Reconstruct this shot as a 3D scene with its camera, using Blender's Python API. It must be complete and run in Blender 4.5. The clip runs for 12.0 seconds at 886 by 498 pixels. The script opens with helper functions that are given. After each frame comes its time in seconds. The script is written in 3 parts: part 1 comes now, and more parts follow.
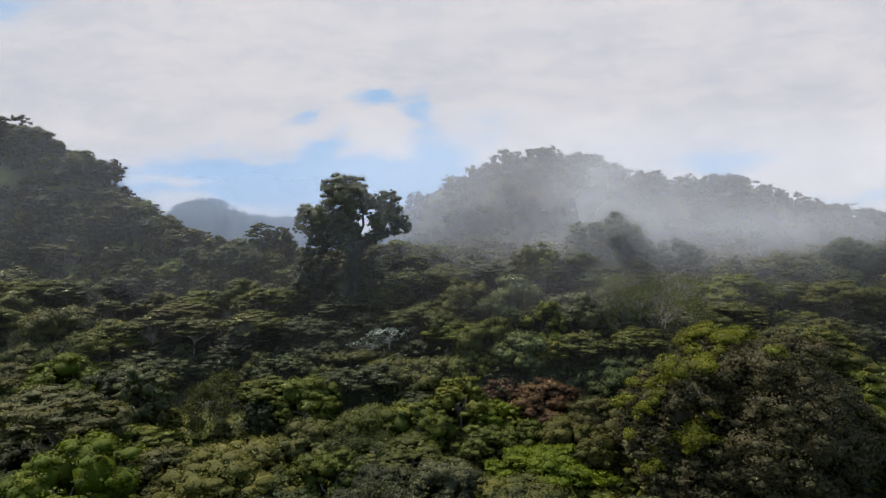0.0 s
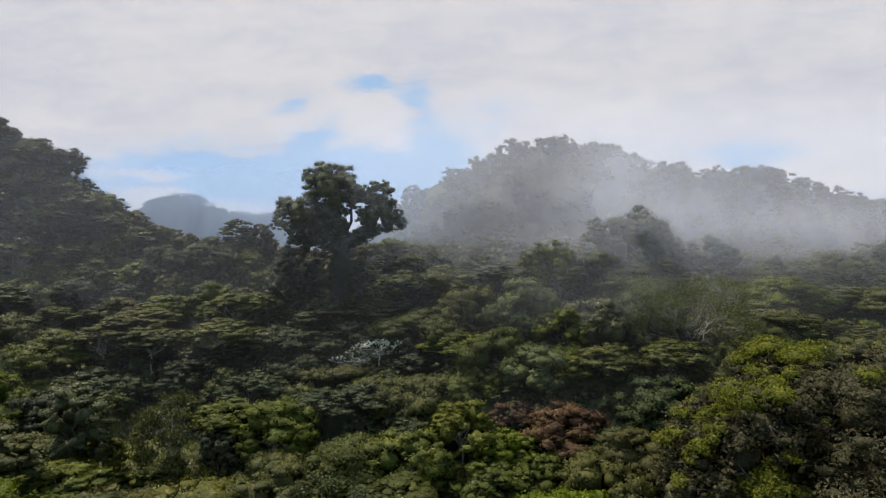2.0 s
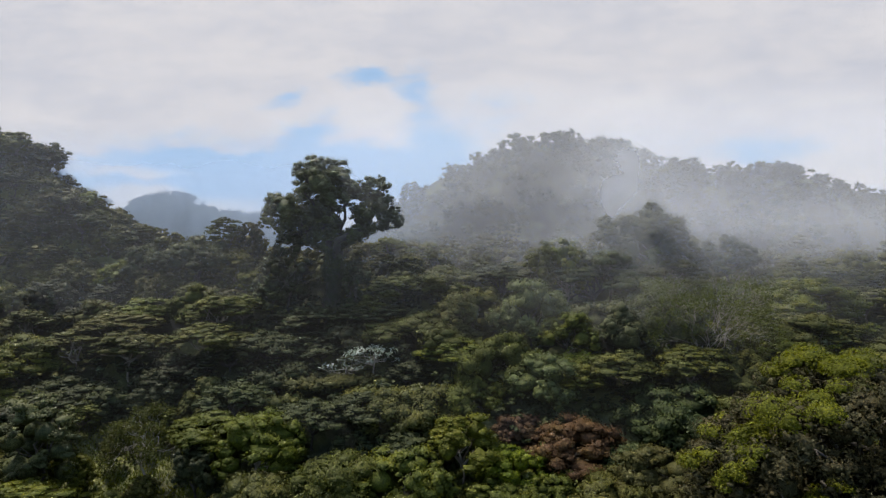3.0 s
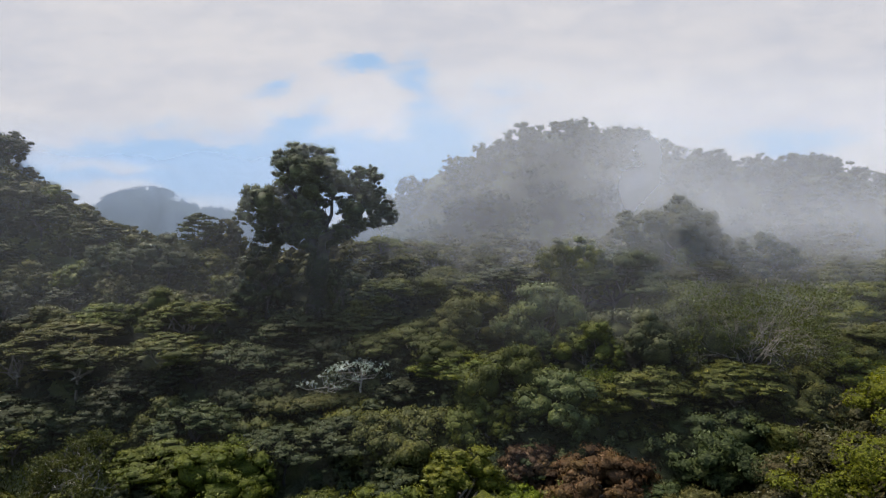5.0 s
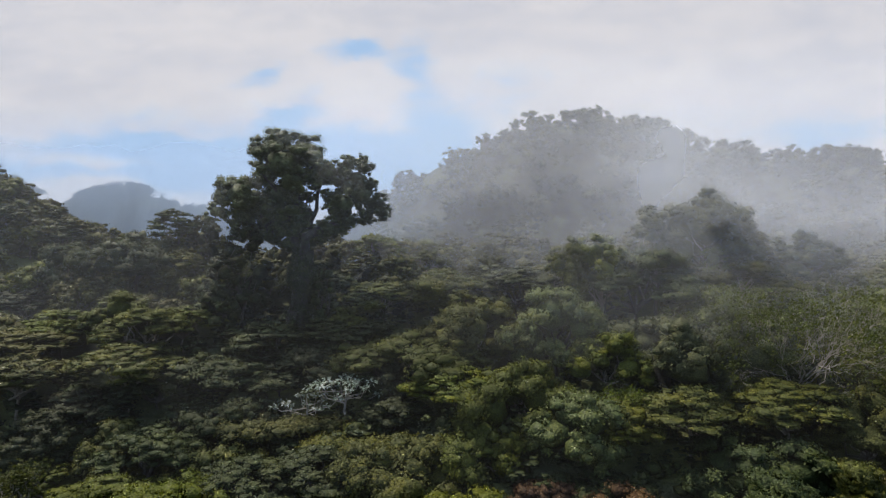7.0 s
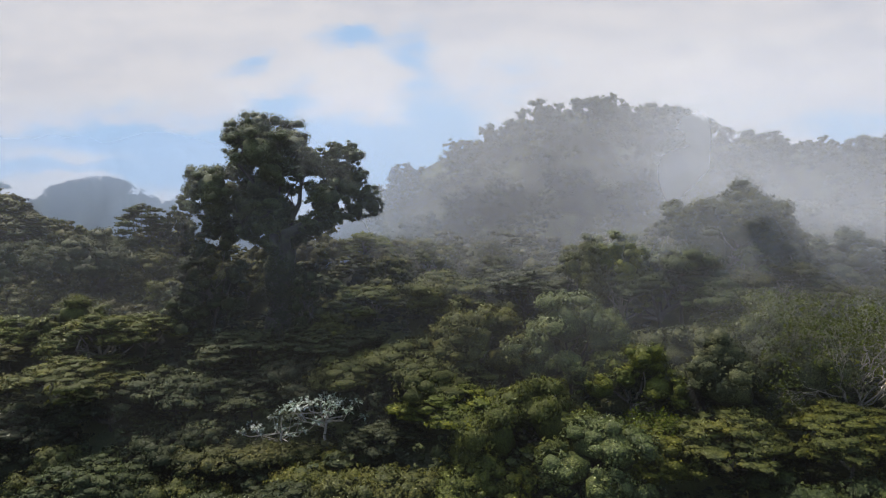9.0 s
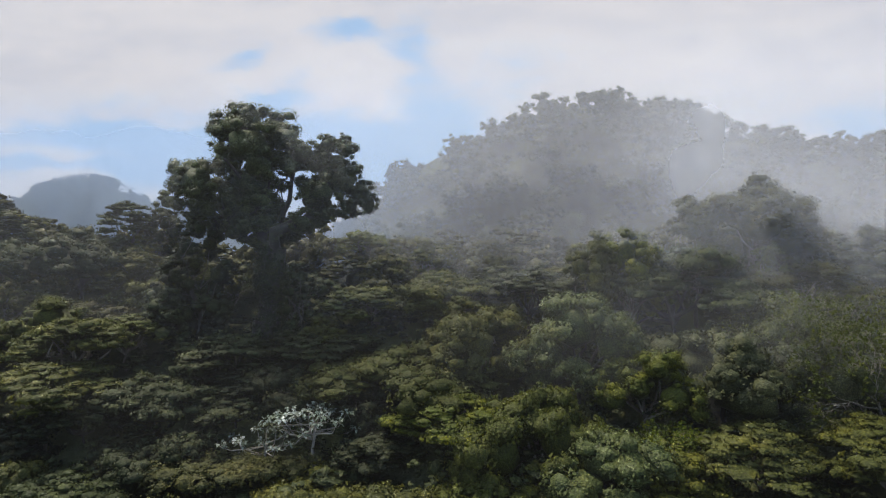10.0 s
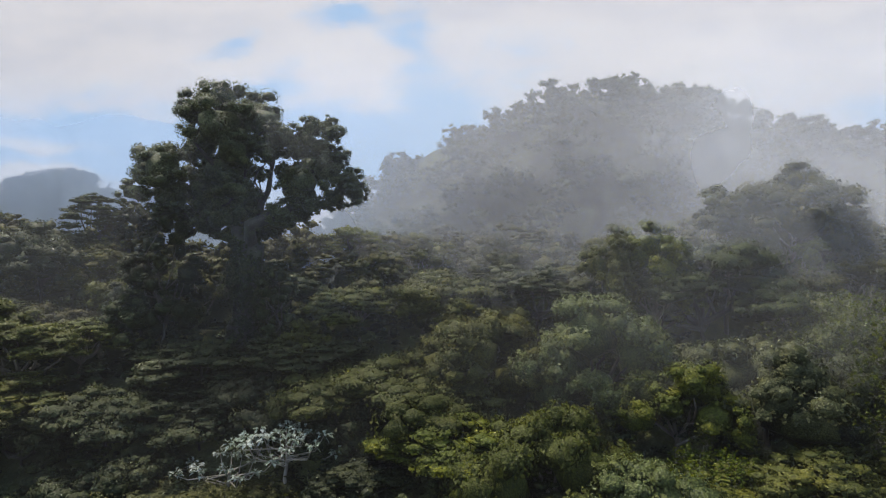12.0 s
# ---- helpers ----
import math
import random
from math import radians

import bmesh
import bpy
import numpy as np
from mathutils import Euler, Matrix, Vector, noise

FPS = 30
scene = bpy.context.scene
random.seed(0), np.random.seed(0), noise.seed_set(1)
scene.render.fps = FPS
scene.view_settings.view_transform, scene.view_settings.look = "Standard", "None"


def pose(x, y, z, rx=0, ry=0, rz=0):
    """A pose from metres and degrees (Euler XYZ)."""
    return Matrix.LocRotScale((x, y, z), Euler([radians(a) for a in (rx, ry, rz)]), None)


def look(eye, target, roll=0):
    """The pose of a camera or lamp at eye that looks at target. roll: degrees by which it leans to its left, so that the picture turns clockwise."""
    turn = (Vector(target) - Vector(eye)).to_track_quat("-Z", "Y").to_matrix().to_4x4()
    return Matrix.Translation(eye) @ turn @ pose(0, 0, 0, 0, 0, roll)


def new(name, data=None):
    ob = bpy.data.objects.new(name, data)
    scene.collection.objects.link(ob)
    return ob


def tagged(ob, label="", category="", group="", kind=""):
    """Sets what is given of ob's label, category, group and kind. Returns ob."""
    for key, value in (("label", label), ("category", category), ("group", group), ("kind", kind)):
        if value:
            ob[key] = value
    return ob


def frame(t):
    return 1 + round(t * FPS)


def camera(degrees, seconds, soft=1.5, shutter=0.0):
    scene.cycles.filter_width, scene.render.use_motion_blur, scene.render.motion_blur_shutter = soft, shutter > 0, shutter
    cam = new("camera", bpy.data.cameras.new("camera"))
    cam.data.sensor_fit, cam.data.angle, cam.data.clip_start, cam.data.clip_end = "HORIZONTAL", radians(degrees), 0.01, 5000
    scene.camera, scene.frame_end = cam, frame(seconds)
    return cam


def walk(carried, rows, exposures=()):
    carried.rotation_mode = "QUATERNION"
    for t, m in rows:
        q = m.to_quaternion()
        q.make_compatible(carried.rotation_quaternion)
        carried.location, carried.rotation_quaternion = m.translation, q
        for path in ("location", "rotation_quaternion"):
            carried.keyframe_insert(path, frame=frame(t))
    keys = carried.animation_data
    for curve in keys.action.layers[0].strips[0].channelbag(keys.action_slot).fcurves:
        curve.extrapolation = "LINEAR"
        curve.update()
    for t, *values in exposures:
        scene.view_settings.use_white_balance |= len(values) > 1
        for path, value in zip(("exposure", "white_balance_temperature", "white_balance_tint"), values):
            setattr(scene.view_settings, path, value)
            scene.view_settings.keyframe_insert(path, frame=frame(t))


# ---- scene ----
cam = camera(73.7, 12.0, soft=1.2)
# seconds, place in metres, turn in degrees
PATH = [
    (0, pose(0, 0, 40, 90, 0, 0)),
    (0.5, pose(0.164, 4.891, 39.648, 90.127, 0, 0.054)),
    (1, pose(0.33, 9.553, 39.336, 90.244, -0.001, 0.113)),
    (1.5, pose(0.498, 13.997, 39.062, 90.351, -0.004, 0.178)),
    (2, pose(0.666, 18.233, 38.823, 90.451, -0.008, 0.249)),
    (2.5, pose(0.834, 22.274, 38.615, 90.544, -0.014, 0.324)),
    (3, pose(1.003, 26.131, 38.435, 90.63, -0.021, 0.403)),
    (3.5, pose(1.171, 29.817, 38.279, 90.71, -0.028, 0.486)),
    (4, pose(1.339, 33.346, 38.146, 90.787, -0.037, 0.573)),
    (4.5, pose(1.505, 36.729, 38.031, 90.859, -0.047, 0.662)),
    (5, pose(1.669, 39.979, 37.931, 90.929, -0.058, 0.754)),
    (5.5, pose(1.831, 43.107, 37.843, 90.996, -0.069, 0.847)),
    (6, pose(1.99, 46.126, 37.765, 91.063, -0.081, 0.943)),
    (6.5, pose(2.146, 49.044, 37.692, 91.13, -0.094, 1.039)),
    (7, pose(2.299, 51.871, 37.621, 91.197, -0.107, 1.136)),
    (7.5, pose(2.447, 54.615, 37.55, 91.266, -0.121, 1.233)),
    (8, pose(2.591, 57.282, 37.475, 91.338, -0.135, 1.33)),
    (8.5, pose(2.73, 59.877, 37.394, 91.413, -0.149, 1.426)),
    (9, pose(2.864, 62.404, 37.302, 91.492, -0.163, 1.521)),
    (9.5, pose(2.992, 64.862, 37.196, 91.577, -0.178, 1.614)),
    (10, pose(3.114, 67.251, 37.074, 91.667, -0.192, 1.705)),
    (10.5, pose(3.229, 69.567, 36.933, 91.765, -0.206, 1.794)),
    (11, pose(3.336, 71.804, 36.768, 91.871, -0.22, 1.88)),
    (11.5, pose(3.437, 73.952, 36.577, 91.985, -0.234, 1.962)),
    (12, pose(3.529, 76, 36.357, 92.109, -0.248, 2.04)),
]
walk(cam, PATH)

# ---- world, sun and sky light ----
SUN_AZ, SUN_EL = -48.0, 62.0          # degrees: to the left of straight ahead, above the horizon
world = bpy.data.worlds.new("world")
scene.world = world
world.use_nodes = True
wn = world.node_tree
wn.nodes.clear()
sky = wn.nodes.new("ShaderNodeTexSky")
sky.sky_type, sky.sun_disc = "NISHITA", False
sky.sun_elevation, sky.sun_rotation = radians(SUN_EL), radians(SUN_AZ)
sky.air_density, sky.dust_density = 1.0, 3.0
bg = wn.nodes.new("ShaderNodeBackground")
bg.inputs["Strength"].default_value = 0.15
out = wn.nodes.new("ShaderNodeOutputWorld")
wn.links.new(sky.outputs[0], bg.inputs[0])
wn.links.new(bg.outputs[0], out.inputs[0])
sun_data = bpy.data.lights.new("sun", "SUN")
sun_data.energy, sun_data.angle, sun_data.color = 2.8, radians(5), (1.0, 0.92, 0.76)
sun = new("sun", sun_data)
az, el = radians(SUN_AZ), radians(SUN_EL)
to_sun = Vector((math.sin(az) * math.cos(el), math.cos(az) * math.cos(el), math.sin(el)))
sun.matrix_world = look(to_sun * 400, (0, 0, 0))
scene.view_settings.exposure = 1.55

rng = np.random.default_rng(7)


# ---- node helpers ----
class Nodes:
    """Short spelling for node trees."""

    def __init__(self, name):
        self.mat = bpy.data.materials.new(name)
        self.mat.use_nodes = True
        self.t = self.mat.node_tree
        self.t.nodes.clear()

    def put(self, sock, v):
        if isinstance(v, bpy.types.NodeSocket):
            self.t.links.new(v, sock)
        elif isinstance(v, (tuple, list)) and len(v) == 3 and sock.type == "RGBA":
            sock.default_value = (*v, 1)
        else:
            sock.default_value = v

    def node(self, kind, ins=(), **attrs):
        n = self.t.nodes.new(kind)
        for k, v in attrs.items():
            setattr(n, k, v)
        for k, v in dict(ins).items():
            self.put(n.inputs[k], v)
        return n

    def m(self, op, a, b=0.0, c=0.0, clamp=False):
        n = self.node("ShaderNodeMath", {0: a, 1: b, 2: c}, operation=op, use_clamp=clamp)
        return n.outputs[0]

    def mix(self, f, a, b):
        n = self.node("ShaderNodeMix", data_type="RGBA")
        self.put(n.inputs[0], f), self.put(n.inputs[6], a), self.put(n.inputs[7], b)
        return n.outputs[2]

    def noise(self, vec, scale, detail=4.0, rough=0.55, warp=0.0):
        n = self.node("ShaderNodeTexNoise", {"Scale": scale, "Detail": detail, "Roughness": rough, "Distortion": warp})
        if vec is not None:
            self.put(n.inputs["Vector"], vec)
        return n.outputs["Fac"]

    def ramp(self, f, lo, hi):
        return self.node("ShaderNodeMapRange", {0: f, 1: lo, 2: hi}, interpolation_type="SMOOTHSTEP").outputs[0]

    def blob(self, x, z, cx, cz, rx, rz, tilt=0.0):
        """A soft bell of height one round (cx, cz)."""
        dx, dz = self.m("SUBTRACT", x, cx), self.m("SUBTRACT", z, cz)
        c, s = math.cos(tilt), math.sin(tilt)
        a = self.m("DIVIDE", self.m("ADD", self.m("MULTIPLY", dx, c), self.m("MULTIPLY", dz, s)), rx)
        b = self.m("DIVIDE", self.m("SUBTRACT", self.m("MULTIPLY", dz, c), self.m("MULTIPLY", dx, s)), rz)
        q = self.m("ADD", self.m("MULTIPLY", a, a), self.m("MULTIPLY", b, b))
        return self.m("POWER", 2.718, self.m("MULTIPLY", q, -1.0))

    def done(self, shader, disp=None):
        o = self.node("ShaderNodeOutputMaterial", {"Surface": shader})
        return self.mat


def foliage(name, dark, light, tip, gloss=0.6, thin=0.34):
    """Leaves: colour varied by tree and by leaf, shade painted between leaflets, with light coming through."""
    n = Nodes(name)
    isl = n.node("ShaderNodeNewGeometry").outputs["Random Per Island"]
    tree = n.node("ShaderNodeObjectInfo").outputs["Random"]
    co = n.node("ShaderNodeTexCoord").outputs["Object"]
    patch = n.noise(co, 0.35, 3.0)
    cells = n.node("ShaderNodeTexVoronoi", {"Vector": co, "Scale": 3.6})
    leaflet = n.node("ShaderNodeSeparateColor", {0: cells.outputs["Color"]}).outputs[0]
    a = n.mix(n.m("MULTIPLY_ADD", leaflet, 0.36, n.m("MULTIPLY_ADD", isl, 0.26, 0.18)), dark, light)
    b = n.mix(n.m("MULTIPLY", n.ramp(patch, 0.45, 0.68), 0.75), a, tip)
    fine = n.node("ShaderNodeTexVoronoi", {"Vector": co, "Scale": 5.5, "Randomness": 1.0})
    # near-black towards the cell rims: shade in the leaf gaps, as colour
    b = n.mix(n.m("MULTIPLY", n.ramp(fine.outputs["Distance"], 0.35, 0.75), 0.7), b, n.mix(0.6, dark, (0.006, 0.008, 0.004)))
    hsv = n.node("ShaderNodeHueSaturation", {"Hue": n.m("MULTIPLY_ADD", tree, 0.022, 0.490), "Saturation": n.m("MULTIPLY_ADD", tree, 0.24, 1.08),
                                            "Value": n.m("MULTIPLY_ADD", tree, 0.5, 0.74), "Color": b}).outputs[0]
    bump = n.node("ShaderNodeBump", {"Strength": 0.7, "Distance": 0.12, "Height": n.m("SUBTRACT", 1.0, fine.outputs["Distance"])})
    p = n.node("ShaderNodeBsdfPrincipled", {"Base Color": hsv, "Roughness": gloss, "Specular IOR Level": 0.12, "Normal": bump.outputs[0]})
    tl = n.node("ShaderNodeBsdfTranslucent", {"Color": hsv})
    return n.done(n.node("ShaderNodeMixShader", {0: thin, 1: p.outputs[0], 2: tl.outputs[0]}).outputs[0])


def bark(name, dark, light):
    n = Nodes(name)
    co = n.node("ShaderNodeTexCoord").outputs["Object"]
    f = n.noise(n.node("ShaderNodeMapping", {"Vector": co, "Scale": (3, 3, 0.7)}).outputs[0], 1.0, 6.0, 0.65)
    moss = n.ramp(n.noise(co, 0.5, 3.0), 0.5, 0.7)
    col = n.mix(n.m("MULTIPLY", moss, 0.5), n.mix(f, dark, light), (0.05, 0.06, 0.025))
    bump = n.node("ShaderNodeBump", {"Strength": 0.6, "Distance": 0.1, "Height": f})
    return n.done(n.node("ShaderNodeBsdfPrincipled", {"Base Color": col, "Roughness": 0.9, "Normal": bump.outputs[0]}).outputs[0])


LEAF = {
    "olive": foliage("olive_leaves", (0.031, 0.037, 0.012), (0.072, 0.077, 0.023), (0.104, 0.099, 0.024)),
    # deep green, darkened further to carry cloud shade on the left canopy
    "deep": foliage("deep_green_shade_leaves", (0.016, 0.021, 0.010), (0.037, 0.044, 0.019), (0.053, 0.058, 0.023)),
    "bright": foliage("bright_green_leaves", (0.036, 0.045, 0.011), (0.068, 0.080, 0.018), (0.092, 0.098, 0.022), thin=0.4),
    "emergent": foliage("emergent_leaves", (0.036, 0.044, 0.024), (0.074, 0.087, 0.044), (0.098, 0.110, 0.052)),
    # lime is brightened to give the broad tree's tufts their sunlight
    "lime": foliage("sunlit_lime_leaves", (0.058, 0.070, 0.009), (0.105, 0.122, 0.013), (0.140, 0.150, 0.018), thin=0.42),
    "gold": foliage("yellow_green_leaves", (0.040, 0.042, 0.012), (0.067, 0.067, 0.019), (0.088, 0.080, 0.023)),
    "grey": foliage("grey_green_leaves", (0.034, 0.041, 0.020), (0.072, 0.080, 0.036), (0.108, 0.110, 0.046), gloss=0.5),
    "red": foliage("red_brown_leaves", (0.040, 0.024, 0.015), (0.080, 0.046, 0.026), (0.098, 0.064, 0.028)),
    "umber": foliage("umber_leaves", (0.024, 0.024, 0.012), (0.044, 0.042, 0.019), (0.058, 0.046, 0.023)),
    "silver": foliage("silver_leaves", (0.07, 0.09, 0.06), (0.28, 0.31, 0.27), (0.46, 0.48, 0.46), gloss=0.3),
    "far": foliage("ridge_leaves", (0.032, 0.041, 0.021), (0.072, 0.083, 0.036), (0.095, 0.10, 0.038)),
    "grass": foliage("grass_blades", (0.050, 0.062, 0.014), (0.095, 0.104, 0.020), (0.12, 0.115, 0.024), thin=0.3),
}
BARK = bark("grey_bark", (0.05, 0.04, 0.03), (0.16, 0.14, 0.11))
PALE_BARK = bark("pale_bark", (0.09, 0.08, 0.065), (0.2, 0.18, 0.15))
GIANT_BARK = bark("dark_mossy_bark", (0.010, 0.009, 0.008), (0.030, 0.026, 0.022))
DARK_BARK = bark("dark_bark", (0.018, 0.015, 0.012), (0.05, 0.042, 0.034))


def ground_material():
    n = Nodes("grassy_soil")
    co = n.node("ShaderNodeTexCoord").outputs["Object"]
    a = n.mix(n.ramp(n.noise(co, 0.12, 5.0), 0.4, 0.62), (0.035, 0.045, 0.014), (0.11, 0.125, 0.025))
    b = n.mix(n.m("MULTIPLY", n.noise(co, 2.2, 4.0), 0.7), a, (0.055, 0.048, 0.022))
    bump = n.node("ShaderNodeBump", {"Strength": 0.8, "Distance": 0.4, "Height": n.noise(co, 3.0, 5.0)})
    return n.done(n.node("ShaderNodeBsdfPrincipled", {"Base Color": b, "Roughness": 0.95, "Normal": bump.outputs[0]}).outputs[0])


# ---- the lie of the land ----
def smooth(a, b, v):
    s = np.clip((v - a) / (b - a), 0, 1)
    return s * s * (3 - 2 * s)


def soft_line(x, xs, zs):
    """A rounded line through a few heights."""
    return sum(np.interp(x + d, xs, zs) for d in (-3, -1.5, 0, 1.5, 3)) / 5


def ground(x, y):
    x, y = np.asarray(x, float), np.asarray(y, float)
    z = 2.0 + 0.53 * 6 * np.log1p(np.exp((np.minimum(y, 158) - 97) / 6)) + 0.8 * np.sin(x * 0.09 + 1) * np.cos(y * 0.11)
    near = np.exp(-((y - 115) / 30) ** 2)
    z = z + 2.0 * near * np.sin(x * 0.045 + 0.4)
    # hill with a steep face on the left
    left = soft_line(x, (-220, -128, -114, -105, -96, -86, -75, -62, -50), (46, 38, 34, 28, 27, 15, 6, 2, 0))
    z = z + left * smooth(149, 166, y + 0.05 * x + 6) * (1 - 0.85 * smooth(167, 184, y))
    # ridge in the mist on the right
    right = soft_line(x, (-22, -11, 0, 8, 15, 24, 36, 46, 60, 78, 92, 112, 135, 160, 260), (6, 18, 25, 26, 31, 34, 35, 32, 27, 25, 26, 19, 14, 12, 8))
    z = z + right * smooth(164, 182, y) * (1 - 0.6 * smooth(184, 205, y))
    # blue hill far behind
    far = 12.5 * np.exp(-((x + 77) / 13) ** 2) + 10 * np.exp(-((x + 50) / 20) ** 2) + 6 * np.exp(-((x + 105) / 20) ** 2)
    return z + far * smooth(178, 190, y)


# ---- mesh helpers ----
def mesh_from(name, verts, faces, mats, tris=None, soft=False, normals=None):
    """A mesh of quads, or of quads and triangles."""
    me = bpy.data.meshes.new(name)
    verts, faces = np.asarray(verts, np.float32), np.asarray(faces, np.int32)
    if tris is not None:
        me.vertices.add(len(verts))
        me.vertices.foreach_set("co", verts.ravel())
        idx = np.concatenate([faces.ravel(), tris.ravel()]).astype(np.int32)
        me.loops.add(len(idx))
        me.loops.foreach_set("vertex_index", idx)
        me.polygons.add(len(faces) + len(tris))
        starts = np.concatenate([np.arange(0, faces.size, 4), faces.size + np.arange(0, tris.size, 3)]).astype(np.int32)
        me.polygons.foreach_set("loop_start", starts)
        for mt in mats:
            me.materials.append(mt)
        me.update(calc_edges=True)
        if normals is not None:
            me.normals_split_custom_set_from_vertices(np.asarray(normals, np.float32))
        return me
    me.vertices.add(len(verts))
    me.vertices.foreach_set("co", verts.ravel())
    k = faces.shape[1]
    me.loops.add(faces.size)
    me.loops.foreach_set("vertex_index", faces.ravel())
    me.polygons.add(len(faces))
    me.polygons.foreach_set("loop_start", np.arange(0, faces.size, k, dtype=np.int32))
    me.polygons.foreach_set("use_smooth", np.full(len(faces), soft))
    for mt in mats:
        me.materials.append(mt)
    me.update(calc_edges=True)
    return me


def part(name, me, parent, label=""):
    ob = new(name, me)
    ob.parent = parent
    return tagged(ob, label) if label else ob


def ico(level):
    bm = bmesh.new()
    bmesh.ops.create_icosphere(bm, subdivisions=level, radius=1)
    v = np.array([p.co[:] for p in bm.verts])
    f = np.array([[q.index for q in p.verts] for p in bm.faces])
    bm.free()
    return v, f


ICO_MID, ICO_SMALL = ico(2), ico(1)


def unit(v):
    return v / np.maximum(np.linalg.norm(v, axis=-1, keepdims=True), 1e-9)


def leaves(P, N, size, r, slim=0.6):
    """One bent, ragged leaf spray (two triangles) at each place."""
    n = len(P)
    t = unit(np.cross(N, unit(r.normal(size=(n, 3)))))
    b = np.cross(N, t)
    s = size * r.uniform(0.55, 1.35, (n, 1))
    w = s * slim
    u = lambda lo, hi: r.uniform(lo, hi, (n, 1))
    drop = N * s * 0.2
    v = np.stack([P - t * s * u(0.3, 0.6) - b * w * u(0.0, 0.45) - drop, P + b * w * u(0.35, 0.65) - t * s * u(-0.1, 0.35),
                  P + t * s * u(0.35, 0.6) + b * w * u(0.0, 0.3) - drop, P - b * w * u(0.3, 0.6) + t * s * u(-0.1, 0.3)], 1).reshape(-1, 3)
    return v, np.arange(4 * n).reshape(n, 4)[:, ::-1]


def cushion_mesh(name, C, S, out, count, size, r, mats, ball=None, shrink=0.72, low=-0.5, inner=None, stray=0.28, mass=None):
    """Foliage as cushions of leaves: lumpy bodies with centres C and radii S (n x 3) that lean towards out, leaf sprays on
    their skins, and darker masses within. Leaves take the cushion's roundness in their normals."""
    v0, f0 = ball or ICO_SMALL
    n = len(C)
    lobes = 1 + 0.13 * np.sin(3.7 * v0[None] + r.uniform(0, 6.28, (n, 1, 3))).sum(-1, keepdims=True)
    cv = (C[:, None] + v0[None] * S[:, None] * shrink * lobes).reshape(-1, 3)
    cn = unit(unit(v0[None] / S[:, None]) + 0.35 * out[:, None]).reshape(-1, 3)
    cf = (f0[None] + (np.arange(n) * len(v0))[:, None, None]).reshape(-1, 3)
    if inner is not None:
        B, W = inner
        v1, f1 = mass or ICO_MID
        iv = (B[:, None] + v1[None] * W[:, None] * (1 + 0.1 * np.sin(4 * v1[None] + r.uniform(0, 6.28, (len(B), 1, 3))).sum(-1, keepdims=True))).reshape(-1, 3)
        cf = np.concatenate([cf, (f1[None] + (np.arange(len(B)) * len(v1))[:, None, None]).reshape(-1, 3) + len(cv)])
        cn = np.concatenate([cn, unit(v1[None] / W[:, None]).reshape(-1, 3)])
        cv = np.concatenate([cv, iv])
    d = unit(r.normal(size=(count * 3, 3)))
    own = r.choice(n, len(d), p=S[:, 0] ** 2 / (S[:, 0] ** 2).sum())
    ok = (d[:, 2] > low - 0.4 * r.random(len(d)) ** 2) & ((d * out[own]).sum(1) > -0.35)
    d, own = d[ok][:count], own[ok][:count]
    P = C[own] + d * S[own] * (1.16 - 0.34 * r.random((len(d), 1)) ** 1.4)
    N = unit(unit(d / S[own]) + 0.4 * out[own] + np.array([0, 0, 0.25]) + r.normal(size=d.shape) * stray)
    v, q = leaves(P, unit(N + r.normal(size=N.shape) * 0.4), size, r)
    return mesh_from(name, np.concatenate([v, cv]), q, mats, tris=cf + len(v), normals=np.concatenate([np.repeat(N, 4, 0), cn]))


def ring_ways(n, floor, r, wob=0.12):
    """Ways spread evenly over the upper part of a ball."""
    k = np.arange(n) + 0.5
    z = np.clip(1 - (1 - floor) * k / n + r.normal(size=n) * wob * 0.5, floor, 0.99)
    g = k * 2.39996 + r.normal(size=n) * wob * 3
    w = np.sqrt(1 - z * z)
    return np.stack([np.cos(g) * w, np.sin(g) * w, z], 1)


